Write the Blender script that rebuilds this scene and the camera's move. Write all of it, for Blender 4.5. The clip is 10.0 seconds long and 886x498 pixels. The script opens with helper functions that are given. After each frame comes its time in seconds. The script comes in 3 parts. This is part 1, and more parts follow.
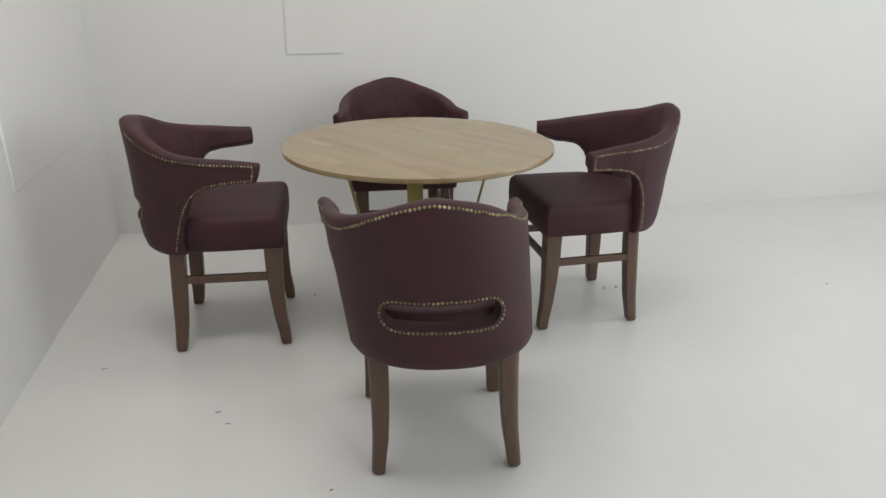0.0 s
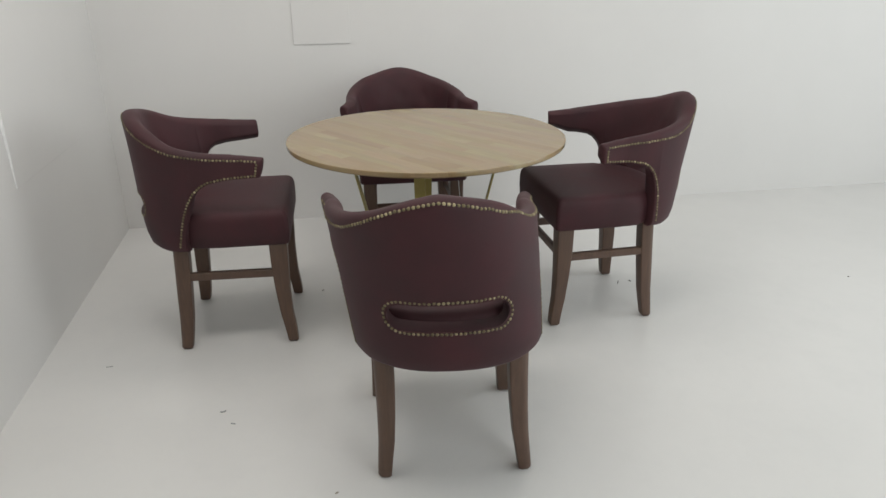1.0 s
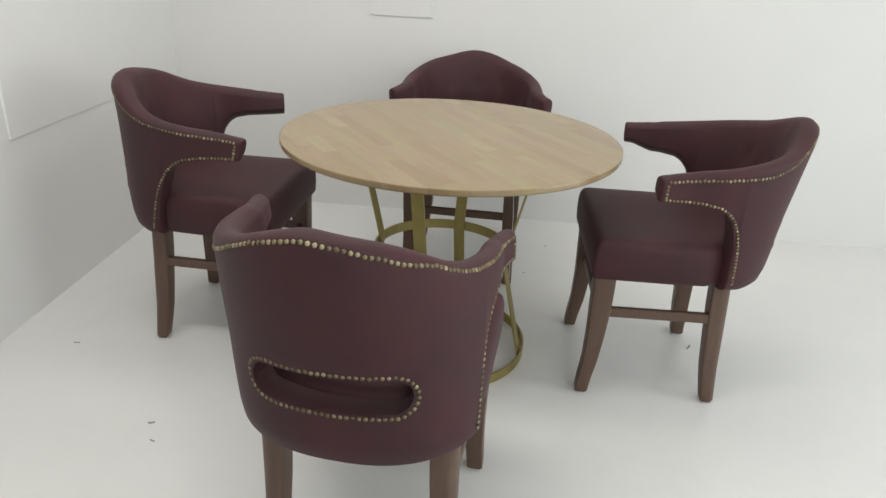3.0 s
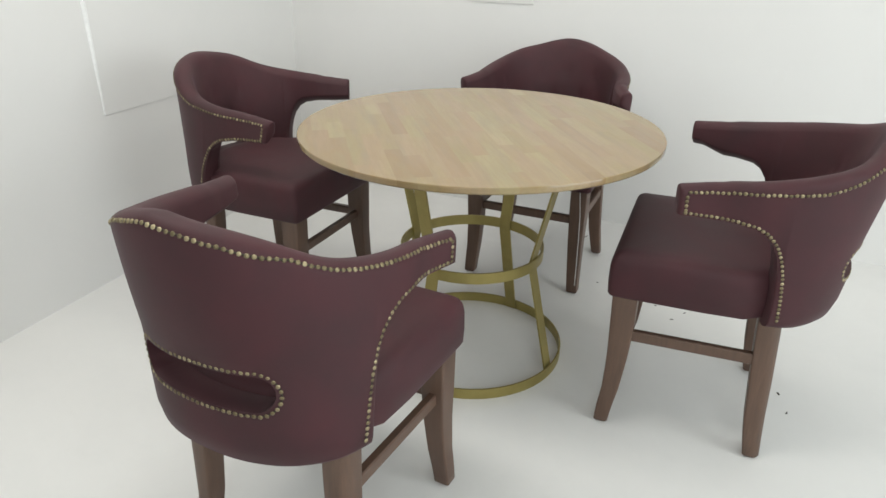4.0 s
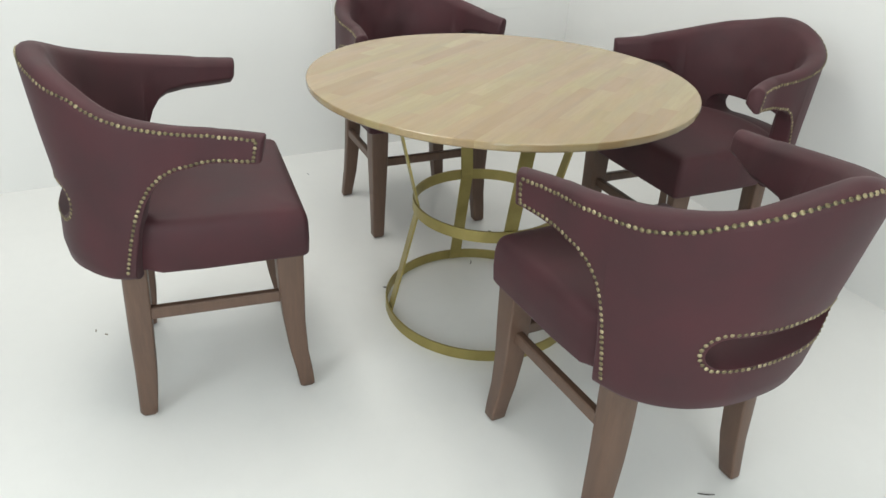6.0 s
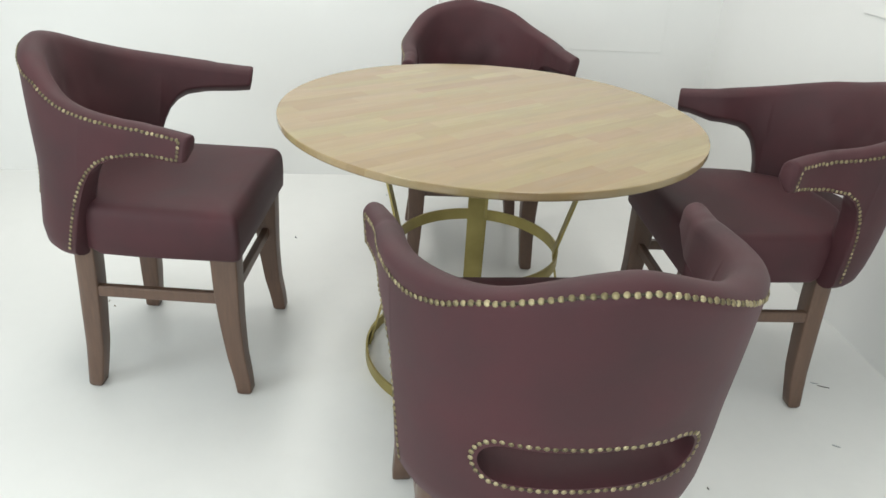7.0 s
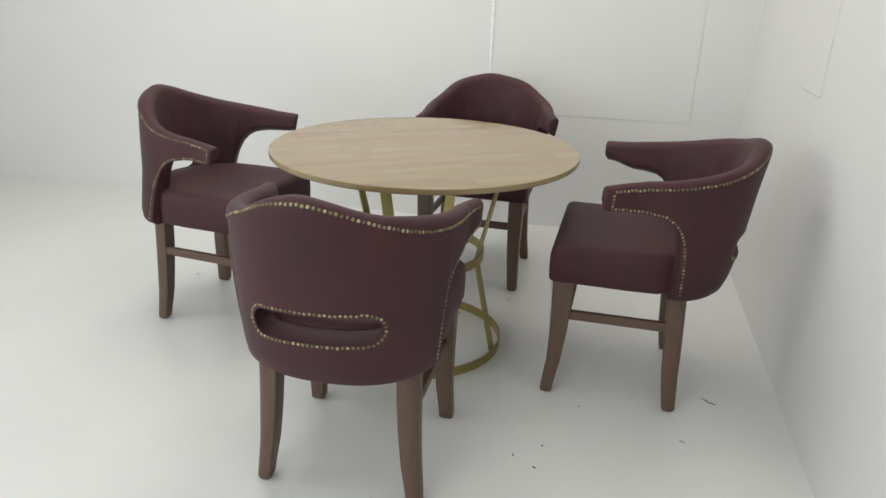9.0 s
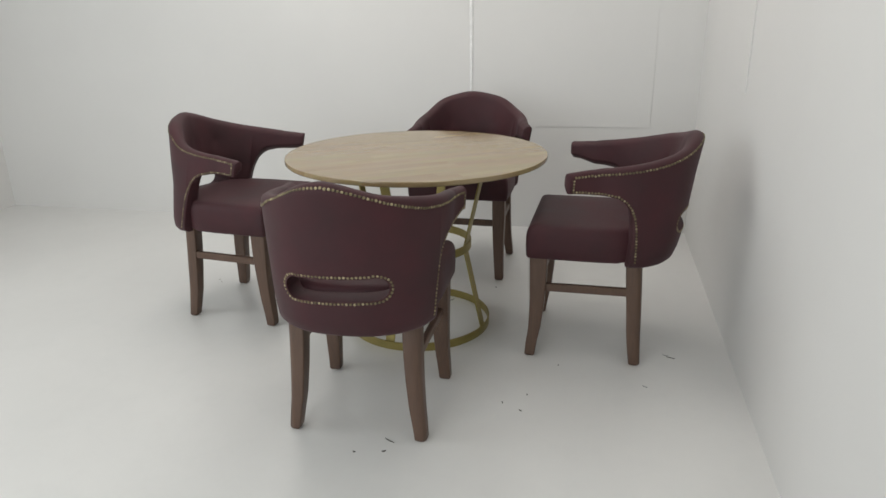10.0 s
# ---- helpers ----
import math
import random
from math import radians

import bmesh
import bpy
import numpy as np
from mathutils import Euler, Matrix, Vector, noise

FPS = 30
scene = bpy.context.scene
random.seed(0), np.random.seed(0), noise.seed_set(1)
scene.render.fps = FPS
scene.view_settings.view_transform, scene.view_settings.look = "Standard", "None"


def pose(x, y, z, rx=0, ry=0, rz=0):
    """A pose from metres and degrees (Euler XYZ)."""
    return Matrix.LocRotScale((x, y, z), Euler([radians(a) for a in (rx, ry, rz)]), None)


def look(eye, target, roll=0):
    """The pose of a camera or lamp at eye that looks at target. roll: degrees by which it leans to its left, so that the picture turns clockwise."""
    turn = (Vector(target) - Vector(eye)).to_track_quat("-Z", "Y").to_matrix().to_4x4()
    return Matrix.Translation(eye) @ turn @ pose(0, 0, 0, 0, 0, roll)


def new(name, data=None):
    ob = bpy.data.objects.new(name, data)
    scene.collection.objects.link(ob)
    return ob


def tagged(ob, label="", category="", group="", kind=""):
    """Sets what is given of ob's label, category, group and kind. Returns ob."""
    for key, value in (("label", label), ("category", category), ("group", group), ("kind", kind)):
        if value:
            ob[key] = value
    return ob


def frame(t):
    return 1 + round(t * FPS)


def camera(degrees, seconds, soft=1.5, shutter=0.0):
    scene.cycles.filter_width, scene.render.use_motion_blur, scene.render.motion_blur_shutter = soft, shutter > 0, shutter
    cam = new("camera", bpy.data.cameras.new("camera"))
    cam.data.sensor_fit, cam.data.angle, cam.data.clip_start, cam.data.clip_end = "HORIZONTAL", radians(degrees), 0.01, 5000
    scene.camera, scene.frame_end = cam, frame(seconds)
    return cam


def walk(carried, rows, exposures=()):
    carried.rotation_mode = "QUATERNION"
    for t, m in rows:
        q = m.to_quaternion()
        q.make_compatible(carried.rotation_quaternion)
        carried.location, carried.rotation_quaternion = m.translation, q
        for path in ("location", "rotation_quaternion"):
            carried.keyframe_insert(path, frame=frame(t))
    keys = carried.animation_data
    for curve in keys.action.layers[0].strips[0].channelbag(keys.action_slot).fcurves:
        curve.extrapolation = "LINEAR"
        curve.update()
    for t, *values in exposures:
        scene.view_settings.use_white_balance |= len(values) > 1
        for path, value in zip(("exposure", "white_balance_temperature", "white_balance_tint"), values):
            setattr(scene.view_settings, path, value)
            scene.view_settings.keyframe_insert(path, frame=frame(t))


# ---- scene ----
EXPOSURE = ((0.0, -0.86, 6500, 11), (2.0, -0.71, 6500, 11), (3.5, -0.43, 6450, 9), (4.5, -0.28, 6400, 8), (5.5, -0.24, 6370, 7), (7.0, -0.13, 6330, 6), (8.0, -0.23, 6330, 6), (9.0, -0.56, 6480, 10), (10.0, -0.8, 6500, 11))
# x, y, length, width and power of the added, unseen ceiling lamps
LIGHTS = ((-0.55, -1.0, 1.7, 0.5, 32), (-0.1, 0.4, 2.4, 0.5, 24), (2.6, -0.3, 1.6, 0.5, 10))
# power of the area lamps added in the unseen wall openings
SIDE_LIGHT = {"wall_south": 76, "wall_east": 122}
STAVE_TURN, WAIST_Z = 128.0, 0.350
BAR_ANGLES = (-7.8, 82.6, 172.6, 261.8)

PATH = (
    (0, -0.2552, -2.6859, 1.3684, -7.527, -21.499, 0.323),
    (0.5, -0.2412, -2.6745, 1.3682, -7.684, -22.194, 0.339),
    (1, -0.2256, -2.6240, 1.3661, -6.245, -22.400, -0.444),
    (1.5, -0.1055, -2.5577, 1.3470, -2.174, -21.907, 0.192),
    (2, 0.0085, -2.4562, 1.3383, -0.794, -23.231, -0.437),
    (2.2, 0.0341, -2.3740, 1.3319, 0.365, -22.380, -0.985),
    (3.3, 0.4252, -2.0558, 1.3007, 12.648, -24.536, 2.892),
    (3.5, 0.5190, -2.0130, 1.2753, 16.828, -22.673, 1.285),
    (4, 0.7831, -1.8444, 1.2945, 26.014, -25.117, 0.623),
    (4.5, 1.0622, -1.7109, 1.2875, 36.219, -27.271, 2.123),
    (5, 1.3191, -1.4812, 1.2694, 43.684, -24.315, 3.358),
    (5.5, 1.5716, -1.1975, 1.2688, 54.375, -23.841, 2.836),
    (5.7, 1.6428, -1.0821, 1.2736, 60.389, -26.650, 2.765),
    (6.8, 1.7179, -0.3187, 1.2314, 80.032, -28.244, 4.064),
    (7, 1.7117, -0.1923, 1.2436, 86.903, -27.251, 3.817),
    (7.2, 1.6926, -0.0600, 1.2267, 91.252, -25.184, 5.111),
    (7.5, 1.6723, 0.1055, 1.2318, 95.553, -26.210, 4.408),
    (7.7, 1.6726, 0.2559, 1.2375, 99.834, -22.914, 4.665),
    (8, 1.7606, 0.3981, 1.2443, 102.086, -24.282, 7.471),
    (8.2, 1.8314, 0.4894, 1.2554, 103.359, -23.605, 6.597),
    (8.5, 1.9837, 0.5784, 1.2639, 103.592, -21.415, 3.501),
    (8.7, 2.0873, 0.6295, 1.2733, 104.332, -22.163, 1.464),
    (9, 2.2589, 0.7191, 1.3018, 105.885, -21.344, 1.939),
    (9.5, 2.4830, 0.8392, 1.3093, 106.633, -21.728, -0.169),
    (10, 2.6741, 0.8491, 1.3052, 105.527, -19.058, -0.725),
)


def aim(x, y, z, yaw, pitch, roll):
    """A camera pose from its eye, its heading and tilt, and its lean, all in degrees."""
    a, b = radians(yaw), radians(pitch)
    way = Vector((-math.sin(a) * math.cos(b), math.cos(a) * math.cos(b), math.sin(b)))
    return look((x, y, z), Vector((x, y, z)) + way, roll)


cam = camera(65.50, 10.0, soft=1.5)
walk(cam, [(t, aim(*rest)) for t, *rest in PATH], EXPOSURE)
import itertools

# ---- light ----
world = bpy.data.worlds.new("world")
scene.world = world
world.use_nodes = True
world.node_tree.nodes["Background"].inputs[0].default_value = (0.9, 0.95, 1.0, 1)
world.node_tree.nodes["Background"].inputs[1].default_value = 0.05

# ---- materials ----


class Mat:
    """A node material, with a short way to add and link nodes."""

    def __init__(self, name, rough=0.5, metal=0.0):
        self.mat = bpy.data.materials.new(name)
        self.mat.use_nodes = True
        self.tree = self.mat.node_tree
        self.bsdf = self.tree.nodes["Principled BSDF"]
        self.bsdf.inputs["Roughness"].default_value = rough
        self.bsdf.inputs["Metallic"].default_value = metal

    def node(self, kind, **values):
        n = self.tree.nodes.new(kind)
        for k, v in values.items():
            n.inputs[k.replace("_", " ")].default_value = v
        return n

    def link(self, a, b):
        self.tree.links.new(a, b)

    def coords(self, scale=(1, 1, 1), rand=0.0):
        tc = self.node("ShaderNodeTexCoord")
        mp = self.node("ShaderNodeMapping")
        mp.inputs["Scale"].default_value = scale
        self.link(tc.outputs["Object"], mp.inputs["Vector"])
        if rand:
            info = self.node("ShaderNodeObjectInfo")
            mul = self.node("ShaderNodeVectorMath")
            mul.operation = "SCALE"
            mul.inputs[0].default_value = (rand, rand * 0.7, rand * 1.3)
            self.link(info.outputs["Random"], mul.inputs["Scale"])
            self.link(mul.outputs[0], mp.inputs["Location"])
        return mp.outputs[0]

    def noise(self, vec, scale, detail=4.0, rough=0.55):
        n = self.node("ShaderNodeTexNoise", Scale=scale, Detail=detail, Roughness=rough)
        self.link(vec, n.inputs["Vector"])
        return n.outputs["Fac"]

    def ramp(self, fac, stops):
        r = self.node("ShaderNodeValToRGB")
        els = r.color_ramp.elements
        while len(els) < len(stops):
            els.new(0.5)
        for e, (pos, col) in zip(els, stops):
            e.position = pos
            e.color = (*col, 1) if len(col) == 3 else col
        self.link(fac, r.inputs["Fac"])
        return r.outputs["Color"]

    def mix(self, fac, a, b, mode="MIX"):
        m = self.node("ShaderNodeMix")
        m.data_type, m.blend_type = "RGBA", mode
        if isinstance(fac, float):
            m.inputs[0].default_value = fac
        else:
            self.link(fac, m.inputs[0])
        for sock, v in ((m.inputs[6], a), (m.inputs[7], b)):
            if isinstance(v, tuple):
                sock.default_value = (*v, 1)
            else:
                self.link(v, sock)
        return m.outputs[2]

    def color(self, out):
        self.link(out, self.bsdf.inputs["Base Color"])

    def bump(self, height, strength=0.2, dist=0.002):
        b = self.node("ShaderNodeBump", Strength=strength, Distance=dist)
        self.link(height, b.inputs["Height"])
        self.link(b.outputs[0], self.bsdf.inputs["Normal"])

    def rough(self, fac, lo, hi):
        r = self.node("ShaderNodeMapRange")
        r.inputs[3].default_value, r.inputs[4].default_value = lo, hi
        self.link(fac, r.inputs[0])
        self.link(r.outputs[0], self.bsdf.inputs["Roughness"])


def leather():
    m = Mat("burgundy_leatherette", 0.55)
    v = m.coords(rand=3.0)
    big, fine = m.noise(v, 7, 3), m.noise(v, 420, 3)
    m.color(m.ramp(big, [(0.3, (0.034, 0.0102, 0.0128)), (0.5, (0.043, 0.0117, 0.0150)), (0.75, (0.054, 0.0134, 0.0174))]))
    m.rough(big, 0.56, 0.72)
    m.bsdf.inputs["Specular IOR Level"].default_value = 0.34
    m.bsdf.inputs["Sheen Weight"].default_value = 0.05
    m.bsdf.inputs["Sheen Roughness"].default_value = 0.5
    m.bsdf.inputs["Sheen Tint"].default_value = (0.85, 0.76, 0.78, 1)
    wr = m.node("ShaderNodeMath")
    wr.operation = "MULTIPLY_ADD"
    m.link(big, wr.inputs[0])
    wr.inputs[1].default_value = 6.0
    m.link(fine, wr.inputs[2])
    m.bump(wr.outputs[0], 0.12, 0.0012)
    return m.mat


def walnut():
    m = Mat("stained_wood", 0.45)
    v = m.coords((9, 9, 1.0), rand=5.0)
    g, f = m.noise(v, 9, 6, 0.65), m.noise(m.coords(rand=2.0), 6, 2)
    c = m.ramp(g, [(0.3, (0.055, 0.031, 0.021)), (0.7, (0.120, 0.069, 0.046))])
    m.color(m.mix(f, c, (0.098, 0.055, 0.036)))
    m.rough(g, 0.36, 0.55)
    m.bump(g, 0.1, 0.001)
    return m.mat


def stave_wood():
    m = Mat("oiled_hardwood", 0.4)
    info = m.node("ShaderNodeObjectInfo")
    g = m.noise(m.coords((1.3, 13, 13), rand=9.0), 7, 6, 0.62)
    streak = m.noise(m.coords((1.6, 15, 1)), 1.7, 3, 0.55)
    pores = m.noise(m.coords((4, 90, 90), rand=4.0), 9, 2)
    tone = m.ramp(info.outputs["Random"], [(0.0, (0.248, 0.168, 0.084)), (0.2, (0.302, 0.214, 0.111)), (0.4, (0.272, 0.213, 0.102)), (0.6, (0.312, 0.224, 0.124)), (0.8, (0.290, 0.228, 0.111)), (1.0, (0.340, 0.272, 0.143))])
    cast = m.noise(m.coords((1.6, 7, 1)), 1.3, 3, 0.5)
    tone = m.mix(m.ramp(cast, [(0.40, (0.55, 0.55, 0.55)), (0.52, (0, 0, 0))]), tone, (0.305, 0.211, 0.129))
    tone = m.mix(m.ramp(cast, [(0.52, (0, 0, 0)), (0.66, (0.6, 0.6, 0.6))]), tone, (0.273, 0.229, 0.119))
    dark = m.mix(0.35, tone, (0.218, 0.150, 0.077))
    c = m.mix(m.ramp(g, [(0.35, (0, 0, 0)), (0.75, (1, 1, 1))]), dark, tone)
    c = m.mix(m.ramp(streak, [(0.50, (0, 0, 0)), (0.74, (0.48, 0.48, 0.48))]), c, (0.223, 0.171, 0.107))
    c = m.mix(m.ramp(pores, [(0.55, (0, 0, 0)), (0.75, (0.4, 0.4, 0.4))]), c, (0.255, 0.173, 0.077))
    m.color(c)
    m.rough(g, 0.08, 0.16)
    m.bump(pores, 0.05, 0.0006)
    return m.mat


def brass():
    m = Mat("gold_painted_steel", 0.42, 0.6)
    v = m.coords(rand=2.0)
    n = m.noise(v, 14, 4)
    m.color(m.ramp(n, [(0.3, (0.25, 0.20, 0.065)), (0.75, (0.33, 0.27, 0.095))]))
    m.rough(n, 0.36, 0.5)
    m.bump(m.noise(v, 300, 2), 0.05, 0.0005)
    return m.mat


def nail_metal():
    m = Mat("antique_brass", 0.46, 0.8)
    info = m.node("ShaderNodeObjectInfo")
    m.color(m.ramp(info.outputs["Random"], [(0.0, (0.13, 0.108, 0.060)), (0.6, (0.22, 0.184, 0.104)), (1.0, (0.38, 0.328, 0.20))]))
    return m.mat


def white_floor():
    m = Mat("white_epoxy_floor", 0.3)
    v = m.coords()
    a, b = m.noise(v, 0.9, 3), m.noise(v, 14, 5, 0.65)
    smudge = m.noise(v, 3.5, 5, 0.6)
    base = m.ramp(a, [(0.3, (0.63, 0.625, 0.61)), (0.7, (0.675, 0.67, 0.655))])
    m.color(m.mix(m.ramp(b, [(0.50, (0, 0, 0)), (0.85, (0.12, 0.12, 0.12))]), m.mix(m.ramp(smudge, [(0.45, (0, 0, 0)), (0.75, (0.3, 0.3, 0.3))]), base, (0.575, 0.575, 0.565)), (0.585, 0.585, 0.57)))
    m.rough(a, 0.26, 0.32)
    m.bsdf.inputs["Specular IOR Level"].default_value = 0.42
    return m.mat


def white_wall(name="white_wall_paint", tint=(0.675, 0.667, 0.652)):
    m = Mat(name, 0.65)
    v = m.coords()
    a, b = m.noise(v, 1.3, 4), m.noise(v, 160, 3)
    lo = tuple(c * 0.96 for c in tint)
    m.color(m.ramp(a, [(0.3, lo), (0.7, tint)]))
    m.bump(b, 0.06, 0.001)
    return m.mat


def plain(name, col, rough=0.6, metal=0.0):
    m = Mat(name, rough, metal)
    n = m.noise(m.coords(), 30, 3)
    m.color(m.ramp(n, [(0.3, tuple(c * 0.85 for c in col)), (0.7, col)]))
    return m.mat


LEATHER, WALNUT, STAVE, BRASS, NAIL = leather(), walnut(), stave_wood(), brass(), nail_metal()
FLOOR, WALL, PANEL = white_floor(), white_wall(), white_wall("white_board_paint", (0.77, 0.765, 0.74))
BRIGHT_EDGE = plain("bright_white_edge", (0.80, 0.80, 0.79), 0.35)
CEIL = white_wall("ceiling_paint", (0.78, 0.78, 0.76))
CRUMB = plain("dark_crumb", (0.085, 0.078, 0.07), 0.8)
DUST = plain("pale_brown_dust", (0.26, 0.22, 0.17), 0.9)
LINT = plain("grey_lint", (0.30, 0.31, 0.31), 0.9)
STRING = plain("white_string", (0.7, 0.7, 0.68), 0.8)
STRIP = plain("dull_brass", (0.036, 0.029, 0.018), 0.6, 0.4)
GLIDE = plain("pale_plastic_glide", (0.42, 0.40, 0.36), 0.5)

# ---- mesh helpers ----


def mesh_of(name, bm, material, smooth=True):
    bmesh.ops.recalc_face_normals(bm, faces=bm.faces)
    me = bpy.data.meshes.new(name)
    bm.to_mesh(me)
    bm.free()
    me.materials.append(material)
    if smooth:
        me.shade_smooth()
    return me


def part(name, bm, material, parent, label="", smooth=True):
    ob = new(name, mesh_of(name, bm, material, smooth))
    ob.parent = parent
    return tagged(ob, label)


def box(bm, lo, hi, m=None):
    vs = [bm.verts.new((x, y, z)) for x in (lo[0], hi[0]) for y in (lo[1], hi[1]) for z in (lo[2], hi[2])]
    for f in ((0, 1, 3, 2), (4, 6, 7, 5), (0, 4, 5, 1), (2, 3, 7, 6), (0, 2, 6, 4), (1, 5, 7, 3)):
        bm.faces.new([vs[i] for i in f])
    if m:
        bmesh.ops.transform(bm, matrix=m, verts=vs)
    return vs


def rings(bm, loops, cap=True, closed=False):
    """Skins a run of loops of equal length."""
    rows = [[bm.verts.new(p) for p in loop] for loop in loops]
    n = len(rows[0])
    pairs = list(zip(rows, rows[1:])) + ([(rows[-1], rows[0])] if closed else [])
    for a, b in pairs:
        for i in range(n):
            j = (i + 1) % n
            bm.faces.new((a[i], a[j], b[j], b[i]))
    if cap and not closed:
        bm.faces.new(rows[0][::-1])
        bm.faces.new(rows[-1])
    return rows


def lerp_table(x, table):
    xs, ys = zip(*table)
    return float(np.interp(x, xs, ys))


def bevelled(bm, width=0.004, segments=2):
    bmesh.ops.bevel(bm, geom=list(bm.edges), offset=width, segments=segments, affect="EDGES", profile=0.5)


# ---- the room ----


def wall(name, a, b, height, thick, label, opening=None):
    """A wall whose room face runs from a to b; its body lies on the left of that way. opening: from, to, bottom, top."""
    a, b = Vector((*a, 0)), Vector((*b, 0))
    d = b - a
    bm = bmesh.new()
    if opening:
        u0, u1, z0, z1 = opening
        box(bm, (0, 0, -0.02), (u0, thick, height))
        box(bm, (u1, 0, -0.02), (d.length, thick, height))
        box(bm, (u0, 0, z1), (u1, thick, height))
        box(bm, (u0, 0, -0.02), (u1, thick, z0))
    else:
        box(bm, (0, 0, -0.02), (d.length, thick, height))
    ob = new(name, mesh_of(name, bm, WALL, False))
    ob.matrix_world = Matrix.Translation(a) @ Matrix.Rotation(math.atan2(d.y, d.x), 4, "Z")
    if opening:
        # Area lamp in the unseen opening, added for the light from this side.
        data = bpy.data.lights.new("side_light", "AREA")
        data.shape, data.size, data.size_y = "RECTANGLE", u1 - u0, z1 - z0
        data.energy, data.color = SIDE_LIGHT[name], (0.928, 0.983, 0.995)
        lamp = new("side_light", data)
        lamp.matrix_world = ob.matrix_world @ Matrix.Translation(((u0 + u1) / 2, thick * 0.5, (z0 + z1) / 2)) @ pose(0, 0, 0, -90, 0, 0)
    return tagged(ob, label, "wall", kind="structure")


ROOM_H = 2.9
NW, NE, SE, SW = (-1.592, 1.199), (4.60, 1.521), (4.85, -3.55), (-1.195, -3.47)
wall("wall_north", NW, NE, ROOM_H, 0.15, "plain white painted wall behind the dining set")
wall("wall_west", SW, NW, ROOM_H, 0.15, "plain white painted wall beside the dining set")
wall("wall_south", SE, SW, ROOM_H, 0.15, "plain white painted wall with an unseen high opening added for light", (1.45, 3.85, 1.1, 2.8))
wall("wall_east", NE, SE, ROOM_H, 0.15, "plain white painted wall with an unseen wide opening added for light", (1.2, 4.2, 0.5, 2.4))
bm = bmesh.new()
box(bm, (-2.2, -4.2, -0.12), (5.4, 2.2, 0))
tagged(new("floor", mesh_of("floor", bm, FLOOR, False)), "glossy white coated floor with faint scuffs", "floor", kind="structure")
bm = bmesh.new()
box(bm, (-2.2, -4.2, ROOM_H), (5.4, 2.2, ROOM_H + 0.1))
tagged(new("ceiling", mesh_of("ceiling", bm, CEIL, False)), "plain white ceiling", "ceiling", kind="structure")


def wall_board(name, a, b, along0, along1, z0, z1, thick, label):
    """A white board that stands proud of the wall from a to b."""
    a, b = Vector((*a, 0)), Vector((*b, 0))
    d = b - a
    bm = bmesh.new()
    box(bm, (along0, -thick, z0), (along1, 0.001, z1))
    bevelled(bm, 0.0012, 2)
    ob = new(name, mesh_of(name, bm, WALL, False))
    ob.matrix_world = Matrix.Translation(a) @ Matrix.Rotation(math.atan2(d.y, d.x), 4, "Z")
    return tagged(ob, label, "wall panel", kind="structure")


board_west = wall_board("trim_west", SW, NW, 3.37, 4.43, 0.637, 2.6, 0.0028, "white board fixed flush on the white wall")
# The edge's bright line, put into an added ridge of whiter colour.
bm = bmesh.new()
rings(bm, [[(3.37 + k * dx, -0.0005 - k * dy, z) for dx, dy in ((1.0, 0.0), (0.35, 0.8), (-0.35, 0.8), (-1.0, 0.0))] for z, k in ((0.64, 0.004), (0.80, 0.008), (1.0, 0.011), (1.3, 0.013), (2.6, 0.014))])
lip = part("lip", bm, BRIGHT_EDGE, board_west, smooth=False)
wall_board("trim_north", NW, NE, 1.00, 1.30, 0.98, 2.6, 0.0055, "narrow white board fixed on the white wall")


# Unseen fitting with an area lamp, added to brighten the room from above.
def added_ceiling_light(x, y, length, width, power):
    base = tagged(new("added_ceiling_light"), "white linear light fitting added out of view on the ceiling", "lamp", "ceiling lights")
    base.location = (x, y, ROOM_H - 0.002)
    bm = bmesh.new()
    box(bm, (-length / 2 - 0.03, -width / 2 - 0.03, -0.05), (length / 2 + 0.03, width / 2 + 0.03, 0))
    bevelled(bm, 0.004, 1)
    part("housing", bm, PANEL, base, smooth=False)
    data = bpy.data.lights.new("lamp", "AREA")
    data.shape, data.size, data.size_y, data.energy = "RECTANGLE", length, width, power
    data.color = (1.0, 0.965, 0.915)
    lamp = new("lamp", data)
    lamp.parent = base
    lamp.location = (0, 0, -0.056)


for x, y, ln, wd, pw in LIGHTS:
    added_ceiling_light(x, y, ln, wd, pw)

# ---- dining chairs ----

Y_SIDE, ROUND = -0.0966, 2.30
NAIL_Z = ((-0.12, 0.8512), (-0.06, 0.8642), (0, 0.8715), (0.06, 0.8642), (0.12, 0.8512), (0.24, 0.814), (0.36, 0.7812), (0.48, 0.7618), (0.6, 0.7495), (0.8, 0.7455), (1.0, 0.7425), (1.1, 0.7412))
ROLL = ((-0.3, 0.022), (0.0, 0.022), (0.3, 0.022), (0.5, 0.022), (0.7, 0.0192), (0.85, 0.0168), (1.0, 0.0148), (1.1, 0.0142))
LOW = ((-0.46, 0.400), (-0.30, 0.401), (-0.2343 , 0.409), (-0.2323, 0.4294), (-0.2287, 0.4991), (-0.2225, 0.5582), (-0.2138, 0.5964), (-0.2014, 0.6268), (-0.1811, 0.6509), (-0.1579, 0.6646), (-0.1061, 0.6751), (0.0023, 0.6800), (0.06, 0.681))
LOW_NAILS = ((-0.2443, 0.4300), (-0.2407, 0.5000), (-0.2343, 0.5600), (-0.2252, 0.6000), (-0.2116, 0.6330), (-0.1889, 0.6600), (-0.1617, 0.6760), (-0.1072, 0.6870), (0.0017, 0.6920))
SLOT_Z, SLOT_HALF, SLOT_R = 0.5637, 0.1552, 0.0355
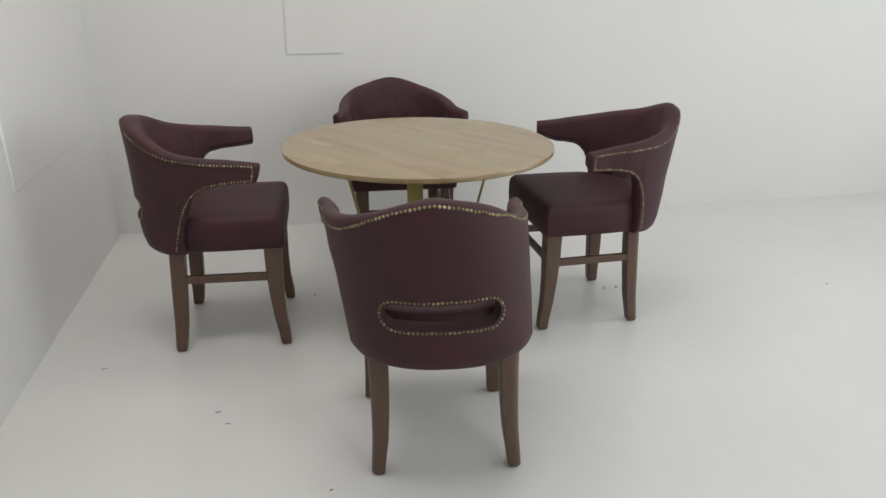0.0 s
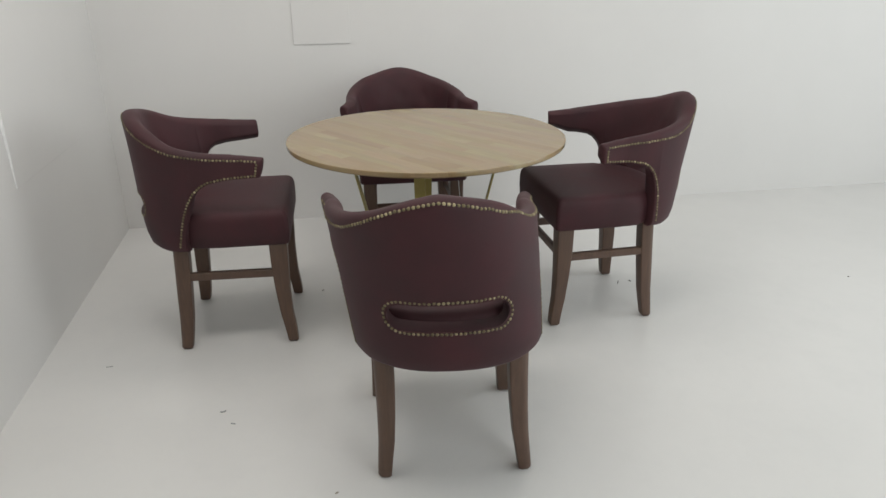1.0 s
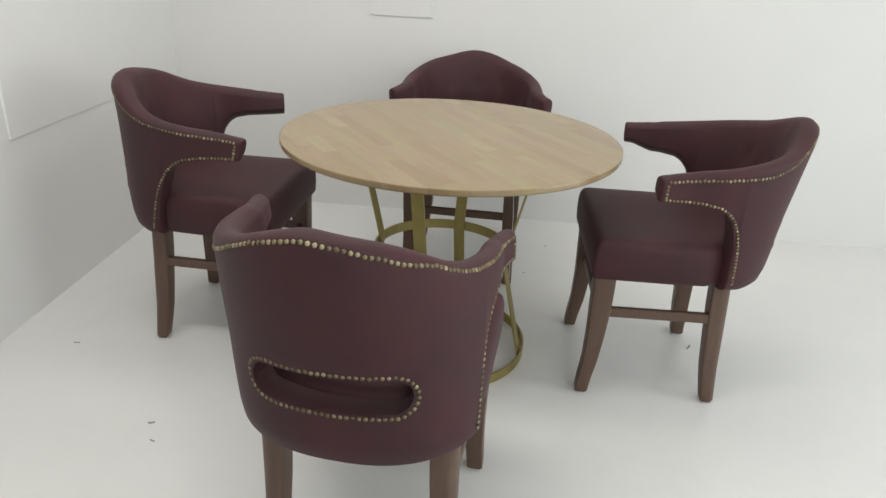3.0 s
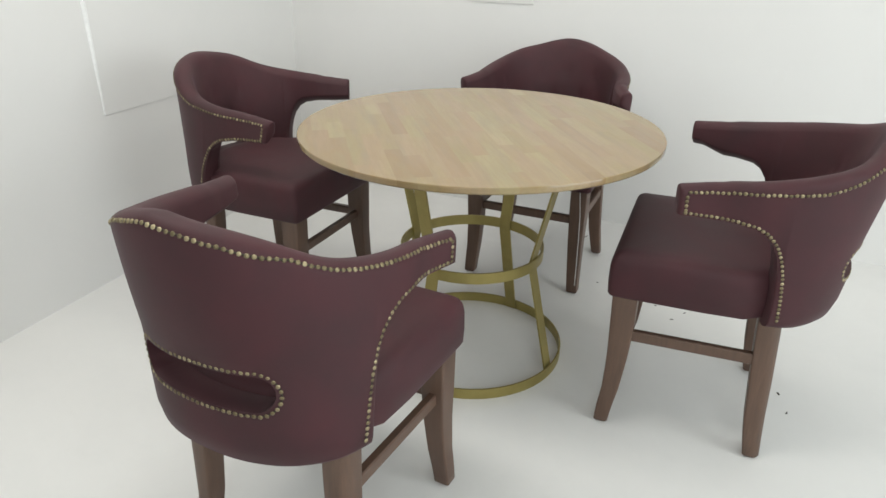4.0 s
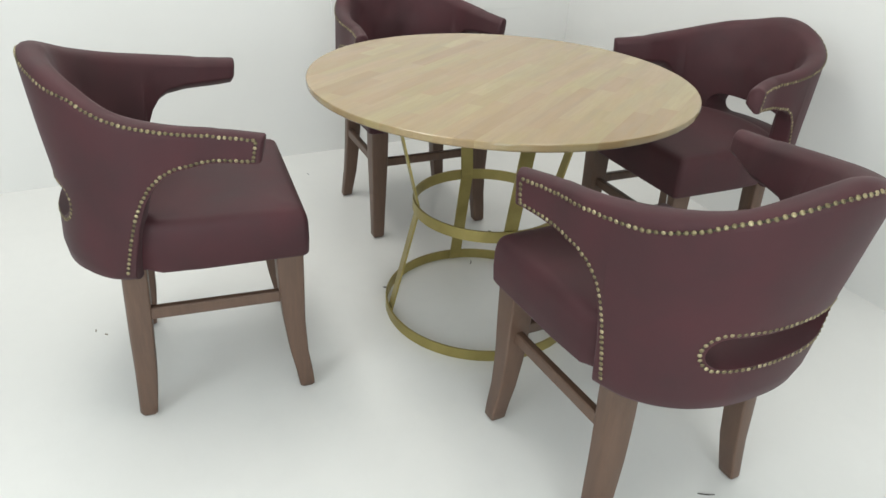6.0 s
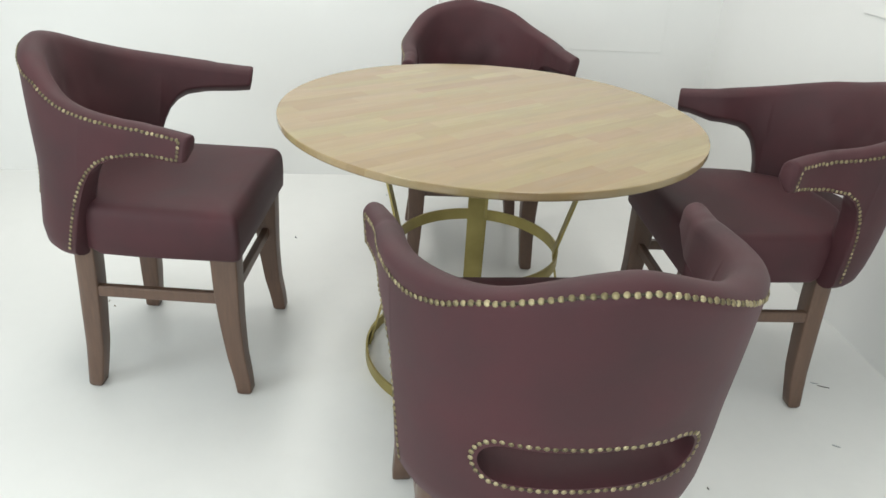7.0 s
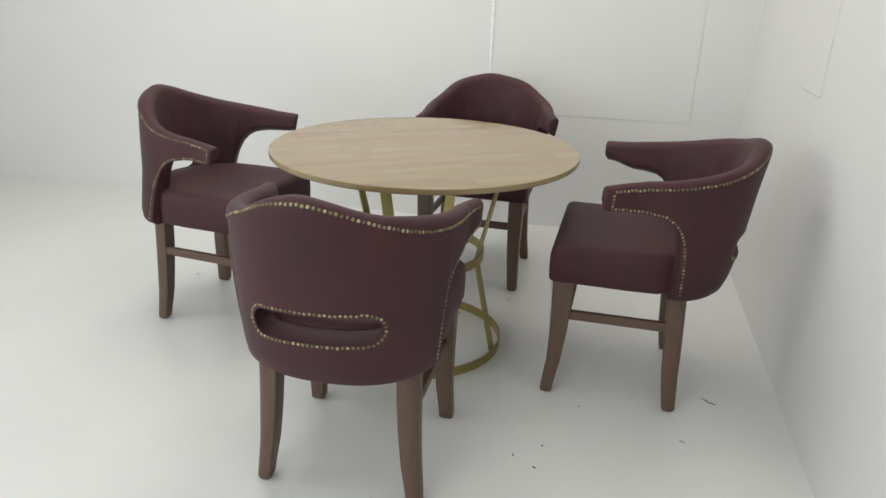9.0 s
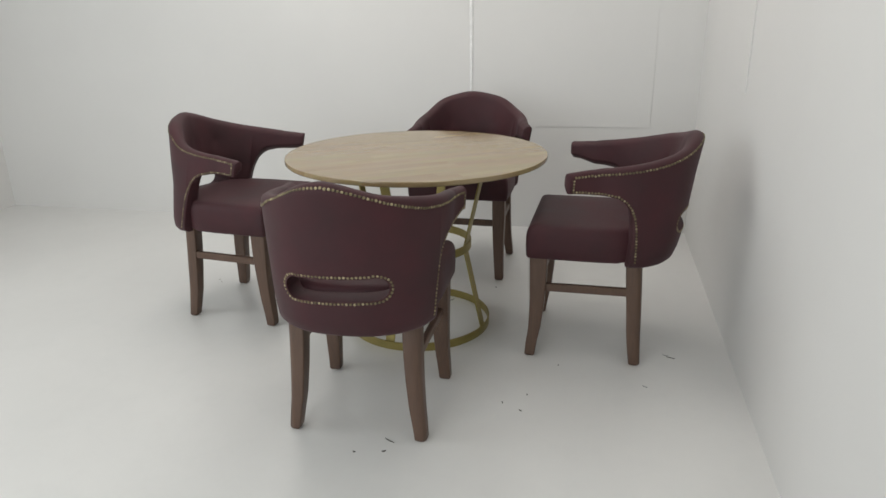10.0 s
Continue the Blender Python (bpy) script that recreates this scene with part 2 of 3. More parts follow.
TIP_X, TIP_Y, Q_END = 0.3102, -0.0034, 1.068
UNDER = 0.025  # how far an arm's inner lower edge lies above its outer one
BUTTONS = ((-0.125, 0.735), (0.0, 0.745), (0.125, 0.735), (-0.065, 0.655), (0.065, 0.655))


def soft_table(x, table):
    """Smooth interpolation in a table."""
    xs, ys = np.array(table).T
    i = int(min(max(np.searchsorted(xs, x) - 1, 0), len(xs) - 2))
    h = xs[i + 1] - xs[i]
    t, m = (x - xs[i]) / h, np.gradient(ys, xs)
    return float((2 * t**3 - 3 * t**2 + 1) * ys[i] + (t**3 - 2 * t**2 + t) * h * m[i] + (3 * t**2 - 2 * t**3) * ys[i + 1] + (t**3 - t**2) * h * m[i + 1])


class Shell:
    """The wrap-round back of a chair. side is +1 for the sitter's right; q runs from 0 (middle of the back) to the arm tip.
    lean: how far its top stands off the legs' middle, its twist, its foot's offset, and how far it hangs to one side.
    hump and arms: how far its nails and its top edge lie above the usual, at the middle and along each arm;
    full: how much fuller its shoulders are; corner: the nails' rise round the rear corners;
    belly: how far the lower back swells out; rake: how far its top leans back; bow: how much rounder it is there; splay: how much wider its arms stand;
    slot_tilt: the slope of its hand slot."""

    def __init__(self, lean, hump=(0, 0), arms=((0, 0), (0, 0)), full=(0, 0), corner=(0, 0), belly=0.0, rake=0.0, bow=0.0, splay=0.0, slot_tilt=0.0):
        self.lean, self.hump, self.arms, self.full, self.corner, self.belly = lean, hump, arms, full, corner, belly
        self.rake, self.bow, self.splay, self.slot_tilt = rake, bow, splay, slot_tilt

    def shift(self, q, side, k):
        """How far this chair's nails (k = 0) or top edge (k = 1) lie off the usual line."""
        i, far = (0 if side < 0 else 1), min(1.0, max(0.0, (q - 0.12) / 0.28))
        far = far * far * (3 - 2 * far)
        up = self.hump[k] * (1 - far) + self.arms[i][k] * far
        bump = self.corner[i] * math.exp(-(((q - 0.36) / 0.13) ** 2)) if k == 0 else self.full[i] * math.exp(-(((q - 0.23) / 0.11) ** 2))
        return up + bump

    def lift(self, q, side):
        """How far the underside of an arm moves with its nails."""
        return self.arms[0 if side < 0 else 1][0] * min(1.0, max(0.0, (q - 0.7) / 0.25))

    def nail_z(self, q, side):
        return soft_table(q, NAIL_Z) + self.shift(q, side, 0)

    def round(self, z):
        return ROUND + 0.05 * min(1.0, max(0.0, (0.63 - z) / 0.13)) - self.bow * min(1.0, max(0.0, (z - 0.6) / 0.25))

    def width(self, z):
        return 0.2696 + 0.0221 * (z - 0.42) / 0.33 + 0.006 * min(1.0, max(0.0, (0.58 - z) / 0.14))

    def rear(self, z):
        tuck = 0.010 * max(0.0, (0.445 - z) / 0.045) ** 2
        return -0.391 - 0.0695 * (z - 0.5) / 0.35 - 0.016 * min(1.0, max(0.0, (0.60 - z) / 0.16)) + tuck - self.belly * math.exp(-(((z - 0.56) / 0.14) ** 2)) - self.rake * max(0.0, (z - 0.6) / 0.25)

    def plan(self, q, z, side):
        w, yb = self.width(z), self.rear(z)
        if q <= 0.6:
            a, e = max(q, 0.0) / 0.6 * math.pi / 2, 2 / self.round(z)
            return Vector((side * w * math.sin(a) ** e, Y_SIDE + (yb - Y_SIDE) * max(0.0, math.cos(a)) ** e))
        k = (q - 0.6) / 0.4
        return Vector((side * (w + (TIP_X - 0.2917 + self.splay) * k ** 1.6), Y_SIDE + (TIP_Y - Y_SIDE) * k))

    def q_at(self, y, z):
        if y < Y_SIDE:
            u = (Y_SIDE - y) / (Y_SIDE - self.rear(z))
            return math.acos(min(1.0, u ** (self.round(z) / 2))) / (math.pi / 2) * 0.6
        return 0.6 + 0.4 * (y - Y_SIDE) / (TIP_Y - Y_SIDE)

    def span(self, q, side):
        y = self.plan(q, 0.6, 1).y
        return lerp_table(y, LOW) + self.lift(q, side), soft_table(q, NAIL_Z) + soft_table(q, ROLL) + self.shift(q, side, 1)

    def inward(self, q, z, side):
        if q < 0.012:
            return Vector((0, 1))
        a, b = self.plan(q - 0.01, z, side), self.plan(q + 0.01, z, side)
        t = (b - a).normalized()
        return Vector((-t.y, t.x)) * side

    def set_on(self, p, q, side):
        """Leans and twists a place of the plain shell."""
        sx, sy, tw, px, py, tilt = self.lean
        k = min(2.0, max(0.0, (p.z - 0.43) / 0.32))
        a = tw * k
        return Vector((p.x * math.cos(a) - p.y * math.sin(a) + sx * k + px, p.x * math.sin(a) + p.y * math.cos(a) + sy * k + py, p.z + tilt * p.x * k))

    def point(self, q, z, d, side):
        p, n = self.plan(q, z, side), self.inward(q, z, side)
        return self.set_on(Vector((p.x + n.x * d, p.y + n.y * d, z)), q, side)

    def tall(self, lo, hi):
        k = min(1.0, max(0.0, (hi - lo - 0.10) / 0.22))
        return k * k * (3 - 2 * k)

    def section(self, q, side):
        """A closed outline of (depth, height), from the outer face over the top roll to the inner face."""
        lo, hi = self.span(q, side)
        th = 0.064 - 0.020 * min(1, q / 0.75)
        end = 1.0
        first = Q_END - 0.045
        if q > first:
            end = math.sqrt(max(0.0, 1 - ((q - first) / (Q_END - first)) ** 2)) * 0.45 + 0.55
        mid, half = (lo + hi) / 2, (hi - lo) / 2 * (0.86 + 0.14 * end)
        lo, hi = mid - half, mid + half
        tall = self.tall(lo, hi)
        r_top, r_low = min(th / 2 * 0.92, half * 0.6), min(0.006 + 0.012 * tall, half * 0.5)
        d0, d1 = th / 2 * (1 - end), th - th / 2 * (1 - end)
        rise = UNDER * min(1.0, max(0.0, (lo - 0.56) / 0.10)) ** 1.5
        out = []
        for i in range(13):
            out.append((d0 - tall * 0.004 * math.sin(math.pi * i / 12), lo + r_low + (hi - r_top - lo - r_low) * i / 12))
        for i in range(1, 8):
            a = math.pi * i / 8
            fat = 0.003 * math.sin(a) * math.cos(a / 2) * min(1.0, (Q_END - q) / 0.2)
            out.append((th / 2 - (d1 - d0) / 2 * math.cos(a) - fat, hi - r_top + r_top * math.sin(a)))
        for i in range(25):
            z = hi - r_top + (lo + rise + r_low - hi + r_top) * i / 24
            bulge = tall * 0.012 * math.sin(math.pi * i / 24) ** 0.8 if i % 24 else 0.0
            x = self.plan(q, z, side).x
            for bx, bz in BUTTONS:
                bulge -= 0.006 * math.exp(-((x - bx * 1.2) ** 2 + (z - bz) ** 2) / 0.0006)
            out.append((d1 + bulge, z))
        for i in range(1, 5):
            a = math.pi * i / 5
            out.append((th / 2 + (d1 - d0) / 2 * math.cos(a), lo + r_low - r_low * math.sin(a) + rise * (0.5 + 0.5 * math.cos(a))))
        return out

    def mesh(self):
        qs = sorted({*np.linspace(0, 0.40, 30).round(4), *np.linspace(0.40, 0.56, 44).round(4), *np.linspace(0.56, Q_END - 0.08, 16).round(4),
                     *np.linspace(Q_END - 0.08, Q_END, 9).round(4)})
        loops = []
        for side, run in ((-1, qs[::-1]), (1, qs[1:])):
            for q in run:
                loops.append([self.point(q, z, d, side) for d, z in self.section(q, side)])
        bm = bmesh.new()
        rings(bm, loops)
        me = mesh_of("backrest", bm, LEATHER)
        # the hand slot through the back
        cut = bmesh.new()
        outline = []
        for a in np.linspace(-math.pi / 2, math.pi / 2, 15):
            outline.append((SLOT_HALF - SLOT_R + SLOT_R * math.cos(a), SLOT_R * math.sin(a)))
        outline += [(-x, -z) for x, z in outline]
        sx, sy, tw, px, py, tilt = self.lean
        k = (SLOT_Z - 0.43) / 0.32
        rings(cut, [[(x + sx * k + px - y * tw * k, y, SLOT_Z + z + self.slot_tilt * x) for x, z in outline] for y in (-0.60, -0.20)])
        cutter = new("cutter", mesh_of("cutter", cut, LEATHER))
        ob = new("shell_blank", me)
        mod = ob.modifiers.new("slot", "BOOLEAN")
        mod.operation, mod.object, mod.solver = "DIFFERENCE", cutter, "EXACT"
        bpy.context.view_layer.update()
        done = bpy.data.meshes.new_from_object(ob.evaluated_get(bpy.context.evaluated_depsgraph_get()))
        done.name = "backrest"
        for o in (ob, cutter):
            bpy.data.objects.remove(o)
        # round the slot's rim a little
        bm = bmesh.new()
        bm.from_mesh(done)
        rim = [e for e in bm.edges if len(e.link_faces) == 2 and e.calc_face_angle(0.0) > radians(50)
               and abs((e.verts[0].co.z + e.verts[1].co.z) / 2 - SLOT_Z) < 0.06 and e.verts[0].co.y < -0.22]
        bmesh.ops.bevel(bm, geom=rim, offset=0.005, segments=3, affect="EDGES", profile=0.5, clamp_overlap=True)
        bm.to_mesh(done)
        bm.free()
        done.shade_smooth()
        done.set_sharp_from_angle(angle=radians(55))
        return done

    def outer(self, q, z, side):
        """A place on the outer face, and its outward normal."""
        lo, hi = self.span(q, side)
        belly = self.tall(lo, hi) * 0.004 * math.sin(math.pi * min(1, max(0, (z - lo) / (hi - lo))))
        n = self.inward(q, z, side)
        th = 0.064 - 0.020 * min(1, q / 0.75)
        r_top = min(th / 2 * 0.92, (hi - lo) / 2 * 0.6)
        z = min(z, hi - 0.011)
        up = max(0.0, (z - hi + r_top) / r_top)
        over = math.sqrt(1 - up * up)
        inset = th / 2 * (1 - over) - 0.003 * up * math.sqrt((1 + over) / 2) * min(1.0, (Q_END - q) / 0.2)
        return self.point(q, z, inset - belly, side), Vector((-n.x * over, -n.y * over, up))

    def nail_lines(self):
        """Runs of places along which the nails are set."""
        qs = np.linspace(0, 1.0, 160)
        lines = [[self.outer(q, self.nail_z(q, s), s) for s, run in ((-1, qs[::-1]), (1, qs[1:])) for q in run]]
        for s in (-1, 1):
            low = []
            for i in range(200):
                k = i / 199 * (len(LOW_NAILS) - 1)
                a = min(int(k), len(LOW_NAILS) - 2)
                y, z = (LOW_NAILS[a][c] + (LOW_NAILS[a + 1][c] - LOW_NAILS[a][c]) * (k - a) for c in (0, 1))
                q = self.q_at(y, z)
                low.append(self.outer(q, z + self.lift(q, s), s))
            lines.append(low)
            top, low_z = self.nail_z(1.0, s) - 0.0025, 0.6945 + self.lift(1.0, s)
            lines.append([self.outer(1.0, top + (low_z - top) * i / 12, s) for i in range(1, 13)])
        rr, hh = SLOT_R + 0.0065, SLOT_HALF + 0.0065
        per = [(-hh + rr + 2 * (hh - rr) * i / 60, rr) for i in range(60)]
        per += [(hh - rr + rr * math.sin(math.pi * i / 24), rr * math.cos(math.pi * i / 24)) for i in range(24)]
        per += [(-x, -z) for x, z in per]
        slot = []
        for x, z in per + per[:1]:
            zz = SLOT_Z + z + self.slot_tilt * x
            a = math.asin(min(0.999, (abs(x) / self.width(zz)) ** (self.round(zz) / 2)))
            slot.append(self.outer(a / (math.pi / 2) * 0.6, zz, 1 if x >= 0 else -1))
        lines.append(slot)
        return lines


def leg_mesh(table, outer=0):
    """table: rows of height, middle x, middle y, half width, half depth. outer: the side whose rear corner is well rounded, if any."""
    loops = []
    for z in (0.003, 0.009, *np.linspace(0.03, 0.425, 14)):
        x, y, a, b = [lerp_table(z, [(r[0], r[i]) for r in table]) for i in (1, 2, 3, 4)]
        if z < 0.005:
            a, b = a - 0.004, b - 0.004
        loop = []
        for sx, sy, start in ((1, -1, -90), (1, 1, 0), (-1, 1, 90), (-1, -1, 180)):
            c = min(a, b) * 0.95 if (sx == outer and sy < 0) else 0.005
            for k in range(5):
                turn = radians(start + 22.5 * k)
                loop.append((x + sx * (a - c) + c * math.cos(turn), y + sy * (b - c) + c * math.sin(turn), z))
        loops.append(loop)
    bm = bmesh.new()
    rings(bm, loops)
    return bm


FRONT_LEG = ((0.0, 0.2154, 0.1435, 0.021, 0.019), (0.05, 0.213, 0.139, 0.022, 0.021), (0.12, 0.209, 0.128, 0.024, 0.023), (0.22, 0.206, 0.121, 0.027, 0.027),
             (0.32, 0.206, 0.119, 0.030, 0.031), (0.43, 0.206, 0.120, 0.031, 0.033))
BACK_LEG = ((0.0, 0.2146, -0.2616, 0.0195, 0.021), (0.05, 0.209, -0.256, 0.021, 0.0235), (0.12, 0.200, -0.250, 0.0235, 0.026), (0.22, 0.193, -0.245, 0.026, 0.028),
            (0.32, 0.189, -0.239, 0.028, 0.029), (0.43, 0.188, -0.233, 0.029, 0.029))


def seat_mesh():
    """A thick cushion: square in front, rounded inside the back."""
    outline = []
    r = 0.015
    for cx, cy, a0 in ((0.252 - r, 0.166 - r, 0), (-0.252 + r, 0.166 - r, 90)):
        for i in range(6):
            a = radians(a0 + 90 * i / 5)
            outline.append((cx + r * math.cos(a), cy + r * math.sin(a)))
    n = 18
    outline += [(-0.252, 0.05), (-0.252, -0.08), (-0.246, -0.17)]
    for i in range(n + 1):
        a = math.pi * i / n
        outline.append((-0.222 * math.cos(a), -0.205 - 0.125 * math.sin(a)))
    outline += [(0.246, -0.17), (0.252, -0.08), (0.252, 0.05)]
    centre = Vector((0, -0.09))
    loops = []
    for z, inset in ((0.416, 0.012), (0.420, 0.004), (0.427, 0.0), (0.465, -0.002), (0.505, -0.0015), (0.520, 0.0005), (0.530, 0.0035), (0.538, 0.0085), (0.5435, 0.015), (0.547, 0.024), (0.549, 0.040), (0.5505, 0.065), (0.5515, 0.10), (0.552, 0.16)):
        k = []
        for x, y in outline:
            v = Vector((x, y)) - centre
            sx, sy = (0.252 - inset) / 0.252, (0.256 - inset) / 0.256
            k.append((centre.x + v.x * sx, centre.y + v.y * sy, z))
        loops.append(k)
    bm = bmesh.new()
    rings(bm, loops)
    return bm


def stretcher_mesh(a, b, wide, high):
    a, b = Vector(a), Vector(b)
    d = b - a
    bm = bmesh.new()
    box(bm, (0, -wide / 2, -high / 2), (d.length, wide / 2, high / 2))
    bevelled(bm, 0.003, 1)
    bmesh.ops.transform(bm, matrix=Matrix.Translation(a) @ d.to_track_quat("X", "Z").to_matrix().to_4x4(), verts=bm.verts)
    return bm


def dome_mesh(name, radius, height, sides, material):
    bm = bmesh.new()
    rings(bm, [[(radius * k * math.cos(2 * math.pi * i / sides), radius * k * math.sin(2 * math.pi * i / sides), h * height) for i in range(sides)]
               for k, h in ((1.0, -0.3), (1.0, 0.15), (0.72, 0.72), (0.3, 1.0))])
    return mesh_of(name, bm, material)


NAIL_MESH = dome_mesh("nail", 0.0043, 0.0018, 10, NAIL)
BUTTON_MESH = dome_mesh("button", 0.0075, 0.003, 12, LEATHER)


def along(line, step):
    """Places and normals at even steps along a run."""
    pts = [p for p, n in line]
    lens = np.concatenate([[0], np.cumsum([(b - a).length for a, b in zip(pts, pts[1:])])])
    count = max(2, round(lens[-1] / step))
    for s in np.linspace(0, lens[-1], count + 1)[:-1] + lens[-1] / count / 2:
        i = min(int(np.searchsorted(lens, s)), len(pts) - 1)
        k = (s - lens[i - 1]) / max(1e-9, lens[i] - lens[i - 1])
        yield pts[i - 1].lerp(pts[i], k), line[i - 1][1].lerp(line[i][1], k)


def strip_mesh(line):
    """A thin metal band that runs under a row of nails."""
    loops = []
    for i, (p, n) in enumerate(line):
        run = (line[min(i + 1, len(line) - 1)][0] - line[max(i - 1, 0)][0]).normalized()
        up = n.cross(run).normalized()
        loops.append([p + up * u + n * d for u, d in ((-0.0020, -0.001), (-0.0016, 0.0004), (0.0016, 0.0004), (0.0020, -0.001))])
    bm = bmesh.new()
    rings(bm, loops)
    return bm


def dining_chair(lean, place, toe=0.0, **odd):
    """toe: how far one rear foot stands inward of the usual."""
    shell = Shell(lean, **odd)
    base = tagged(new("dining_chair"), CHAIR_LABEL, "chair", "chairs round the table")
    base.matrix_basis = place
    rng = random.Random(int(place.translation.x * 1000) + 7)
    part("seat", seat_mesh(), LEATHER, base)
    back = new("backrest", shell.mesh())
    back.parent = base
    for table in (FRONT_LEG, BACK_LEG):
        for s in (-1, 1):
            turn_in = toe if (s < 0 and table is BACK_LEG) else 0.0
            bm = leg_mesh([(z, s * x + turn_in * (1 - z / 0.43), y, a, b) for z, x, y, a, b in table], s if table is BACK_LEG else 0)
            leg = part("leg", bm, WALNUT, base)
            leg.data.set_sharp_from_angle(angle=radians(40))
            bm = bmesh.new()
            rings(bm, [[(s * table[0][1] + turn_in + r * math.cos(k * math.pi / 6), table[0][2] + r * math.sin(k * math.pi / 6), z) for k in range(12)] for r, z in ((0.010, 0.0), (0.011, 0.0035))])
            part("glide", bm, GLIDE, leg, "pale plastic glide")
    for s in (-1, 1):
        part("stretcher", stretcher_mesh((s * 0.203, -0.215, 0.294), (s * 0.207, 0.100, 0.292), 0.021, 0.031), WALNUT, base, smooth=False)
    part("stretcher", stretcher_mesh((-0.185, 0.118, 0.292), (0.185, 0.118, 0.292), 0.020, 0.031), WALNUT, base, smooth=False)
    for bx, bz in BUTTONS:
        side = 1 if bx >= 0 else -1
        a = math.asin((abs(bx) * 1.2 / shell.width(bz)) ** (shell.round(bz) / 2))
        q = a / (math.pi / 2) * 0.6
        n = shell.inward(q, bz, side)
        ob = new("button", BUTTON_MESH)
        ob.parent = base
        ob.matrix_local = Matrix.LocRotScale(shell.point(q, bz, 0.0635 - 0.020 * q / 0.75, side), Vector((n.x, n.y, 0)).to_track_quat("Z", "Y"), None)
    for line in shell.nail_lines():
        part("nail_strip", strip_mesh(line), STRIP, base, "dull brass strip")
        for p, n in along(line, 0.0117):
            ob = new("nail", NAIL_MESH)
            ob.parent = base
            tip = n + Vector((rng.gauss(0, 0.10), rng.gauss(0, 0.10), rng.gauss(0, 0.10)))
            ob.matrix_local = Matrix.LocRotScale(p + n * 0.0002 + Vector((0, 0, rng.gauss(0, 0.0005))), tip.to_track_quat("Z", "Y"), Vector((1, 1, 1)) * rng.uniform(0.9, 1.06))
    return base


CHAIR_LABEL = "burgundy leatherette tub dining chair with brass nails and dark wooden legs"
# each back sits a little askew on its legs
dining_chair((-0.0392, 0.0555, 0.0267, -0.0023, 0.0035, -0.0080), pose(-0.0206, -0.7594, 0, 0, 0, -1.90), hump=(-0.0011, -0.0106), arms=((-0.002, -0.001), (-0.006, -0.016)), corner=(-0.0115, 0.0190), full=(0.0, 0.014), belly=-0.004, rake=0.022, bow=0.28, toe=0.02)
dining_chair((-0.0024, 0.0082, 0.0012, 0.0043, 0.0031, -0.0177), pose(0.6201, 0.0346, 0, 0, 0, 94.36), hump=(0.0036, -0.0061), full=(-0.01, 0.0), corner=(-0.014, -0.0066), belly=0.006, arms=((0.0027, 0.0032), (0.0187, 0.0217)), rake=0.016, bow=0.22, slot_tilt=0.04)
chair_north = dining_chair((0.0080, -0.0037, 0.0354, -0.0096, 0.0124, -0.0179), pose(-0.0224, 0.6540, 0, 0, 0, -178.67), hump=(-0.006, -0.0205), full=(0.001, 0.010), belly=0.014, arms=((0.004, 0.004), (0.0143, 0.0173)), splay=0.014)
chair_west = dining_chair((-0.0399, 0.0194, 0.1337, 0.0028, 0.0250, -0.0159), pose(-0.7054, 0.0239, 0, 0, 0, -87.82), hump=(0.005, -0.005), full=(0.016, 0.016), belly=0.013, arms=((0.0, 0.0063), (0.0022, -0.0015)))


def loose_string(parent, points):
    """A thin white string that hangs by a leg."""
    bm = bmesh.new()
    pts = [Vector(p) for p in points]
    run = [a.lerp(b, i / 4) for a, b in zip(pts, pts[1:]) for i in range(4)] + [pts[-1]]
    rings(bm, [[p + Vector((0.0014 * math.cos(a), 0.0014 * math.sin(a), 0)) for a in (0, 1.26, 2.51, 3.77, 5.03)] for p in run])
    part("string", bm, STRING, parent, "thin white string")


loose_string(chair_west, ((-0.226, 0.082, 0.418), (-0.228, 0.083, 0.36), (-0.227, 0.085, 0.31), (-0.229, 0.093, 0.20), (-0.231, 0.101, 0.11)))
loose_string(chair_west, ((-0.228, 0.030, 0.418), (-0.228, 0.055, 0.37), (-0.227, 0.083, 0.315)))
loose_string(chair_north, ((-0.212, 0.158, 0.418), (-0.220, 0.155, 0.32), (-0.222, 0.151, 0.22), (-0.224, 0.154, 0.12), (-0.227, 0.165, 0.04)))

# ---- the table ----

TABLE_H, TABLE_R, TOP_T = 0.760, 0.533, 0.019


def clip_half(poly, keep):
    """Cuts a polygon by a half plane a*x + b*y <= c."""
    a, b, c = keep
    out = []
    for p, q in zip(poly, poly[1:] + poly[:1]):
        dp, dq = a * p[0] + b * p[1] - c, a * q[0] + b * q[1] - c
        if dp <= 0:
            out.append(p)
        if dp * dq < 0:
            k = dp / (dp - dq)
            out.append((p[0] + (q[0] - p[0]) * k, p[1] + (q[1] - p[1]) * k))
    return out


